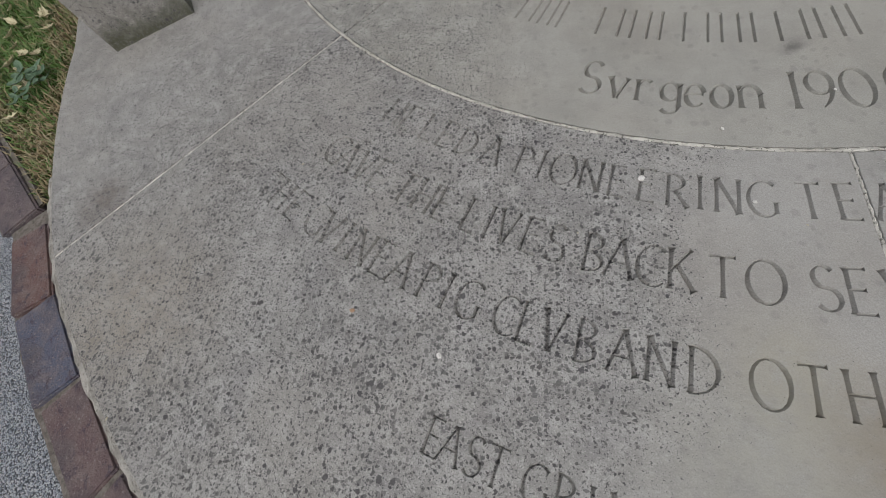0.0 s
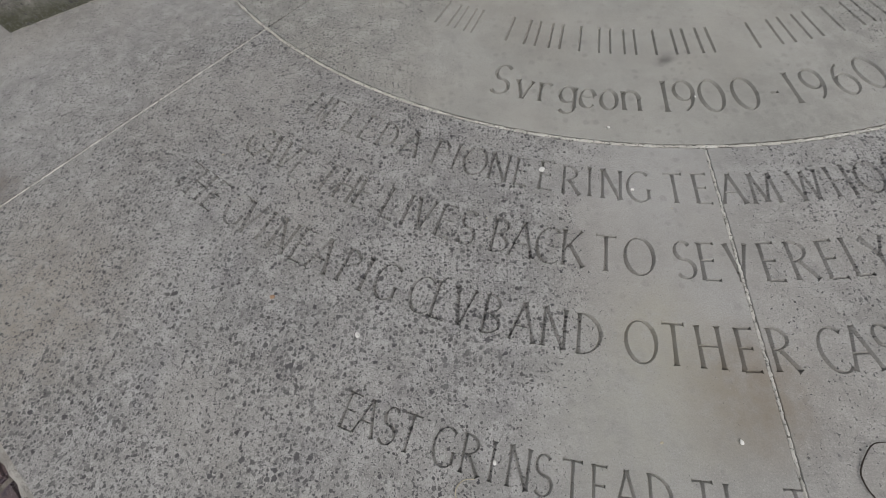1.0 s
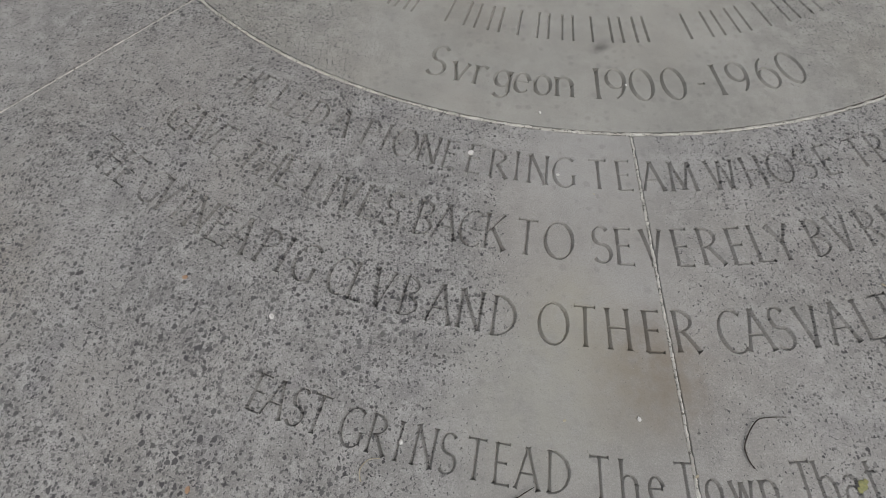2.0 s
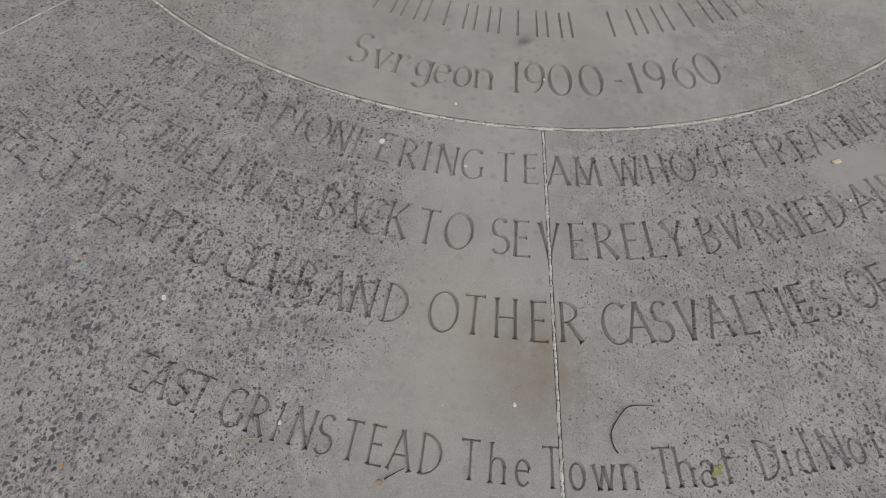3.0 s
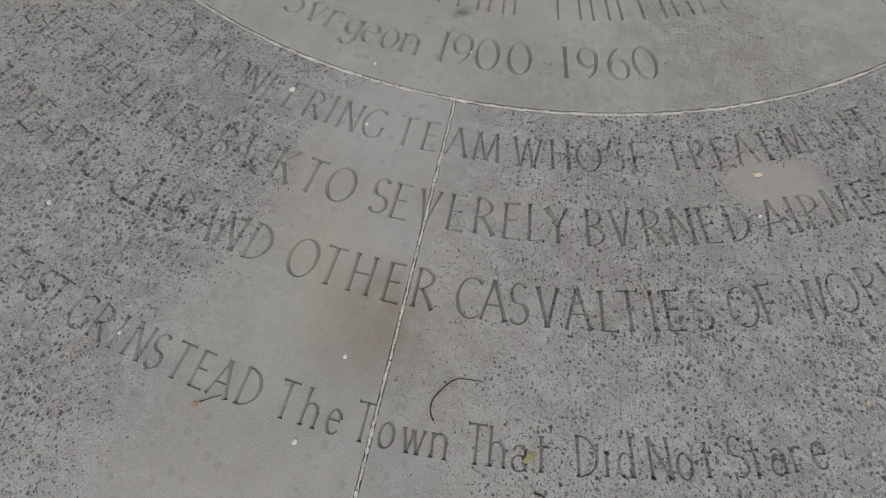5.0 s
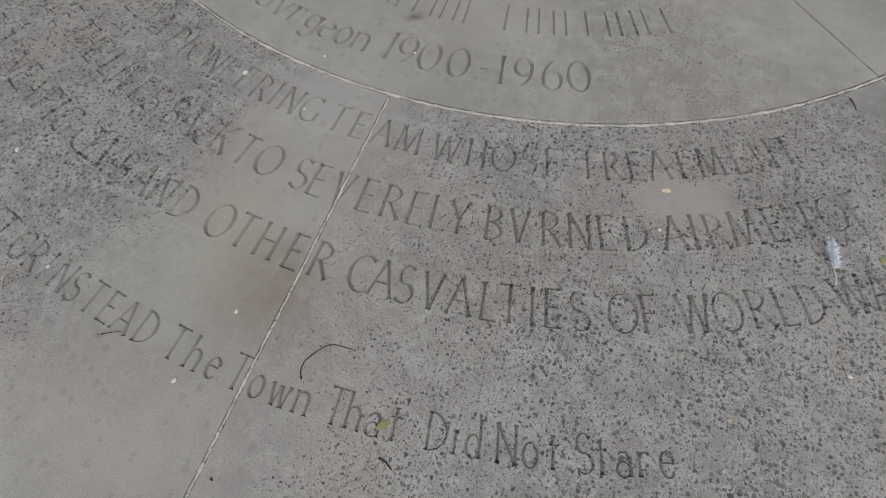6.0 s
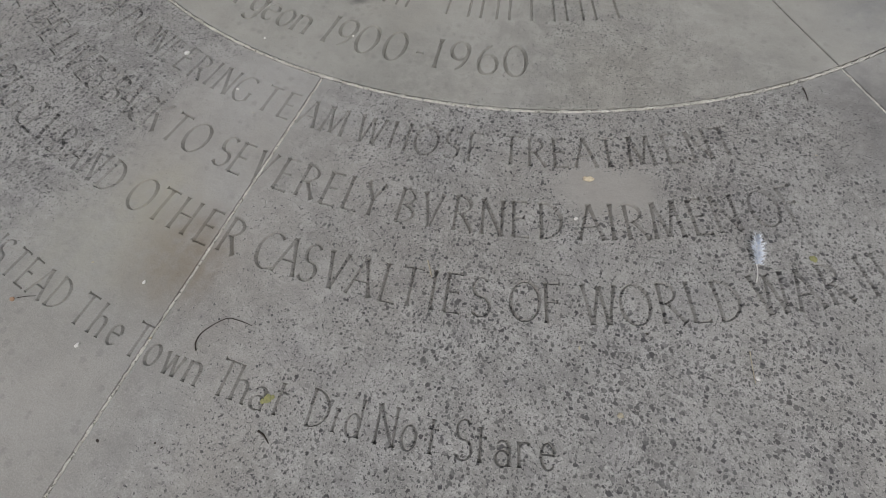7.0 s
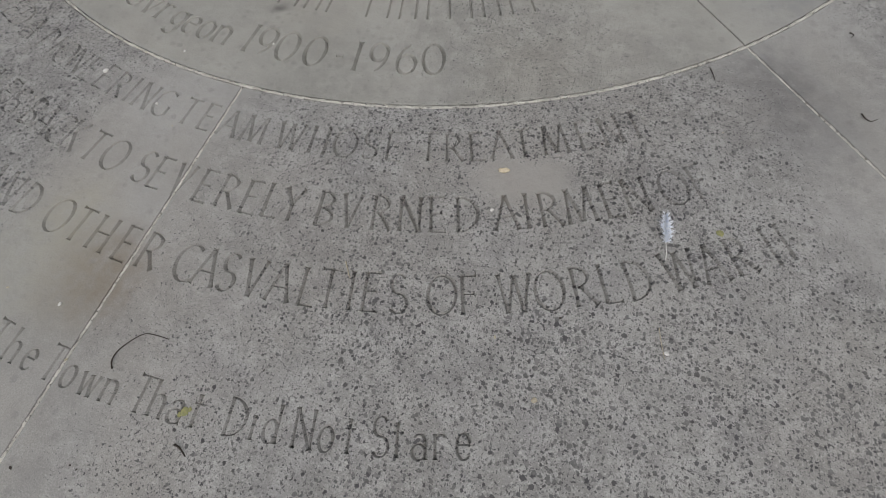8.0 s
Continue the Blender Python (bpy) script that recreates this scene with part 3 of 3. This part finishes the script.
def leaf(length, width, curl, material, name="leaf", lobes=3, seed=0, fold=0.3):
    """A dry leaf: a lobed blade with a fold along its rib and a thin stalk."""
    rnd = random.Random(seed)
    bm = bmesh.new()
    n = 10
    rows = []
    for i in range(n + 1):
        t = i / n
        w = width * math.sin(math.pi * min(1, t * 0.96 + 0.03)) ** 0.8 * (0.72 + 0.28 * math.cos(t * lobes * 2 * math.pi)) + 0.0006
        x = (t - 0.5) * length
        z = curl * (t - 0.5) ** 2 * 2 + 0.002
        rows.append([bm.verts.new((x, k * w * 0.5, z + abs(k) * w * rnd.uniform(0.5, 1.5) * fold - (0.0006 if under else 0))) for under in (0, 1) for k in (-1, -0.5, 0, 0.5, 1)])
    for u, v in zip(rows, rows[1:]):
        for s in (0, 5):
            for i in range(4):
                bm.faces.new((u[s + i], u[s + i + 1], v[s + i + 1], v[s + i]))
        for i, j in ((0, 5), (4, 9)):
            bm.faces.new((u[i], u[j], v[j], v[i]))
    stalk = [bm.verts.new((-length * 0.5 - length * 0.35 * k, 0.0006 * s, 0.003 + curl * 0.4)) for k in (0, 1) for s in (-1, 1)]
    bm.faces.new((stalk[0], stalk[1], stalk[3], stalk[2]))
    bmesh.ops.recalc_face_normals(bm, faces=bm.faces)
    return part(name, bm, material)


leaf_kinds = [leaf(0.028 + 0.007 * k, 0.017 + 0.004 * k, 0.007 + 0.004 * k, leaf_tan, lobes=2 + k, seed=k, fold=0.22) for k in range(3)]
LEAF_SPOTS = [(-1.79, -0.67), (-1.80, -0.80), (-1.775, -0.864), (-1.754, -0.835), (-1.80, -0.73), (-1.853, -0.75), (-1.987, -0.603), (-1.64, -1.05), (-1.70, -0.84), (-1.90, -0.90), (-1.72, -0.74), (-1.68, -0.96)]
rnd = random.Random(4)
while len(LEAF_SPOTS) < 90:
    x, y = rnd.uniform(-3.0, -1.6), rnd.uniform(-1.1, 1.0)
    if on_lawn(x, y):
        LEAF_SPOTS.append((x, y))
for k, (x, y) in enumerate(LEAF_SPOTS):
    m = pose(x, y, -0.008, rnd.uniform(-25, 25), rnd.uniform(-25, 25), rnd.uniform(0, 360))
    if k < 3:
        leaf_kinds[k].matrix_world = m
        tagged(leaf_kinds[k], "dry pale yellow fallen leaf on the grass", "leaf", "fallen leaves")
    else:
        copy_thing(leaf_kinds[k % 3], m)


def weed(x, y, size, seed):
    rnd = random.Random(seed)
    hub = tagged(new("weed"), "low dark green broad-leaved weed in the grass", "weed", "weeds")
    hub.location = (x, y, -0.022)
    for k in range(6):
        lf = leaf(size * rnd.uniform(0.6, 1.1), size * 0.62, 0.01, weed_green, lobes=1, seed=seed + k, fold=0.10)
        lf.parent = hub
        ang = k * 60 + rnd.uniform(-22, 22)
        lf.matrix_local = pose(0, 0, 0, 0, 0, ang) @ pose(size * 0.6, 0, 0.022 + 0.004 * (k % 3), 0, rnd.uniform(-16, 4), 0)
    return hub


weed(-1.665, -0.925, 0.050, 20)
weed(-1.615, -0.945, 0.045, 40)
weed(-1.630, -1.000, 0.036, 60)


# ---------------------------------------------------------------- bench end
def bench():
    hub = tagged(new("stone_bench"), "curved grey limestone bench block on the paving", "bench")
    bm = sector(1.445, 1.655, -228, -148.3, 0.001, 0.44, 0.0, bevel=0.012)
    body = part("seat_block", bm, bench_stone, hub)
    rnd = random.Random(9)
    out = Vector((math.cos(radians(-58.3)), math.sin(radians(-58.3)), 0))
    bm = bmesh.new()
    rows = []
    for i in range(41):
        p = polar(1.448 + 0.204 * i / 40, -148.3)
        w = 0.0020 * rnd.uniform(0.2, 1.2)
        rows.append([bm.verts.new(q) for q in (p + Vector((0, 0, w)), p + out * w * 0.7 + Vector((0, 0, w * 0.7)), p + out * w + Vector((0, 0, 0.0004)))])
    for u, v in zip(rows, rows[1:]):
        for k in range(2):
            bm.faces.new((u[k], u[k + 1], v[k + 1], v[k]))
    bmesh.ops.recalc_face_normals(bm, faces=bm.faces)
    part("mortar_fillet", bm, bedding, hub, "thin pale mortar line along the foot")


bench()


# ---------------------------------------------------------------- small things lying on the stone
def tube(name, pts, radius, material, label, category, group=""):
    """A thin stem along a bent path, tapering to its end."""
    bm = bmesh.new()
    pts = [Vector((x, y, radius + 0.0008 + 0.0012 * math.sin(i * 1.7) ** 2)) for i, (x, y) in enumerate(pts)]
    fine = []
    for i in range(len(pts) - 1):
        p0, p1, p2, p3 = (pts[min(max(j, 0), len(pts) - 1)] for j in (i - 1, i, i + 1, i + 2))
        for s in range(4):
            t = s / 4
            fine.append(0.5 * (2 * p1 + (p2 - p0) * t + (2 * p0 - 5 * p1 + 4 * p2 - p3) * t * t + (3 * p1 - p0 - 3 * p2 + p3) * t ** 3))
    fine.append(pts[-1])
    rows = []
    for i, p in enumerate(fine):
        d = (fine[min(i + 1, len(fine) - 1)] - fine[max(i - 1, 0)]).normalized()
        side, up = Vector((-d.y, d.x, 0)), Vector((0, 0, 1))
        r = radius * (1 - 0.55 * i / len(fine)) * (1 + 0.15 * math.sin(i * 2.3))
        rows.append([bm.verts.new(p + (side * math.cos(k * math.pi / 3) + up * math.sin(k * math.pi / 3)) * r) for k in range(6)])
    for u, v in zip(rows, rows[1:]):
        for k in range(6):
            bm.faces.new((u[k], u[(k + 1) % 6], v[(k + 1) % 6], v[k]))
    bm.faces.new(rows[0])
    bm.faces.new(rows[-1][::-1])
    bmesh.ops.recalc_face_normals(bm, faces=bm.faces)
    return tagged(part(name, bm, material), label, category, group)


TWIG = "thin dark bent twig lying on the stone"
tube("twig", [(0.071, -1.681), (0.065, -1.671), (0.066, -1.655), (0.085, -1.630), (0.103, -1.625), (0.124, -1.624)], 0.0010, bark, TWIG, "twig", "twigs")
tube("twig", [(0.998, -0.974), (1.001, -0.983), (1.010, -0.986), (1.019, -0.980)], 0.0010, bark, TWIG, "twig", "twigs")
tube("twig", [(1.102, -0.723), (1.109, -0.736), (1.121, -0.744)], 0.0012, bark, TWIG, "twig", "twigs")
tube("twig", [(1.090, -0.828), (1.10, -0.832), (1.114, -0.839)], 0.0012, bark, TWIG, "twig", "twigs")
tube("twig", [(1.213, -0.525), (1.214, -0.540), (1.217, -0.555)], 0.0012, bark, TWIG, "twig", "twigs")
tube("twig", [(0.769, -0.943), (0.773, -0.955), (0.778, -0.967)], 0.0010, bark, TWIG, "twig", "twigs")
tube("twig", [(0.970, -0.586), (0.984, -0.603), (1.014, -0.616)], 0.0013, bark, TWIG, "twig", "twigs")
tube("twig", [(1.026, -0.536), (1.034, -0.547), (1.042, -0.558)], 0.0011, bark, TWIG, "twig", "twigs")
tube("twig", [(0.988, -0.795), (0.993, -0.801), (0.990, -0.807)], 0.0009, bark, "tiny curled dark twig lying on the stone", "twig", "twigs")
tube("twig", [(0.202, -1.731), (0.212, -1.732), (0.222, -1.738)], 0.0015, bark, "short dark broken twig lying on the stone", "twig", "twigs")
tube("straw", [(0.310, -1.449), (0.317, -1.458), (0.325, -1.470)], 0.0011, straw, "short pale dry straw lying on the stone", "straw", "straws")
tube("straw", [(-0.397, -1.707), (-0.399, -1.694), (-0.390, -1.684), (-0.376, -1.682)], 0.0009, straw, "pale curled dry straw lying on the stone", "straw", "straws")
tube("twig", [(-0.216, -1.720), (-0.204, -1.713), (-0.192, -1.707)], 0.0008, bark, "short thin leaf stalk lying on the stone", "twig", "twigs")
tube("straw", [(0.740, -1.408), (0.744, -1.426), (0.751, -1.445)], 0.0007, straw, "fine pale dry straw lying on the stone", "straw", "straws")


def chip(x, y, size, material, label, category, group, seed, flatness=0.45, stretch=1.5):
    """A small broken flake with uneven sides."""
    rnd = random.Random(seed)
    bm = bmesh.new()
    bmesh.ops.create_icosphere(bm, subdivisions=2, radius=1.0)
    for v in bm.verts:
        k = 1 + 0.30 * noise.noise(v.co * 1.9 + Vector((seed * 3.1, 0, 0)))
        v.co = Vector((v.co.x * size * 0.42 * stretch * k, v.co.y * size * 0.5 * k, max(0.0, (v.co.z + 0.55)) * size * 0.5 * flatness * k))
    ob = part(category.replace(" ", "_"), bm, material)
    ob.matrix_world = pose(x, y, 0.0006, 0, 0, rnd.uniform(0, 360))
    return tagged(ob, label, category, group)


WHITE = "tiny white stone chip lying on the paving"
for k, (x, y, size) in enumerate([(-0.540, -1.515, 0.007), (-0.266, -1.243, 0.009), (-0.128, -1.281, 0.005), (-0.057, -1.631, 0.005), (-0.352, -1.664, 0.005), (0.487, -1.308, 0.005), (0.007, -1.096, 0.004), (-0.148, -1.159, 0.005), (-0.087, -1.738, 0.006)]):
    chip(x, y, size, chip_white, WHITE, "stone chip", "white chips", k)
chip(0.487, -1.237, 0.0085, splinter_wood, "small pale wood splinter lying on the paving", "splinter", "", 30, 0.5, 2.6)
chip(0.753, -1.438, 0.005, chip_white, WHITE, "stone chip", "white chips", 31)
for k, (x, y) in enumerate([(-0.676, -1.462), (-0.601, -1.721), (-0.222, -1.724), (0.607, -1.544)]):
    chip(x, y, 0.0065, chip_orange if k < 3 else straw, "small orange brown leaf fragment on the paving" if k < 3 else "small pale leaf fragment on the paving", "leaf fragment", "leaf fragments", 50 + k, 0.25)
for k, (x, y, size) in enumerate([(0.193, -1.695, 0.011), (0.1885, -1.700, 0.007), (0.198, -1.691, 0.006), (0.805, -1.248, 0.011)]):
    chip(x, y, size, lichen, "yellow green lichen patch growing on the stone", "lichen", "lichen patches", 70 + k, 0.12, 1.1)


LITTER = random.Random(77)
for k in range(26):
    x, y = polar(LITTER.uniform(1.25, 1.95), LITTER.uniform(-132, -48))[:2]
    pale_bit = k % 3 == 0
    chip(x, y, LITTER.uniform(0.0018, 0.0034), straw if pale_bit else bark, "tiny pale seed husk lying on the paving" if pale_bit else "tiny dark crumb of bark on the paving", "seed husk" if pale_bit else "bark crumb", "stray litter", 200 + k, 0.22, 2.0)


def feather(x, y, turn):
    hub = tagged(new("feather"), "small pale blue white downy feather lying on the stone", "feather")
    rnd = random.Random(2)
    bm = bmesh.new()
    for i in range(230):
        t = rnd.random() ** 0.9
        clump = 0.66 + 0.34 * math.sin(t * 23.0) * math.sin(t * 9.0 + 1.0)
        reach = 0.0175 * math.sin(math.pi * (0.10 + 0.86 * t)) ** 0.6 * clump
        for side in (-1, 1):
            p = Vector((0.041 * t, 0, 0.0025))
            q = p + Vector((rnd.uniform(-0.004, 0.013), side * reach * rnd.uniform(0.15, 1.0), rnd.uniform(-0.0015, 0.007)))
            w = Vector((0.00042, 0, 0))
            lift = Vector((rnd.uniform(-0.002, 0.002), 0, 0.0016))
            v = [bm.verts.new(c) for c in (p - w, p + w, (p + q) / 2 + w + lift, (p + q) / 2 - w + lift, q)]
            bm.faces.new((v[0], v[1], v[2], v[3]))
            bm.faces.new((v[3], v[2], v[4]))
    part("vane", bm, vane, hub)
    quill = tube("quill", [(-0.026, 0.001), (-0.012, 0.0), (0.0, 0.0), (0.02, 0.0), (0.042, 0.0)], 0.0008, chip_white, "", "")
    quill.parent = hub
    hub.matrix_world = pose(x, y, 0.001, 0, 0, turn)


feather(0.734, -1.286, 98)
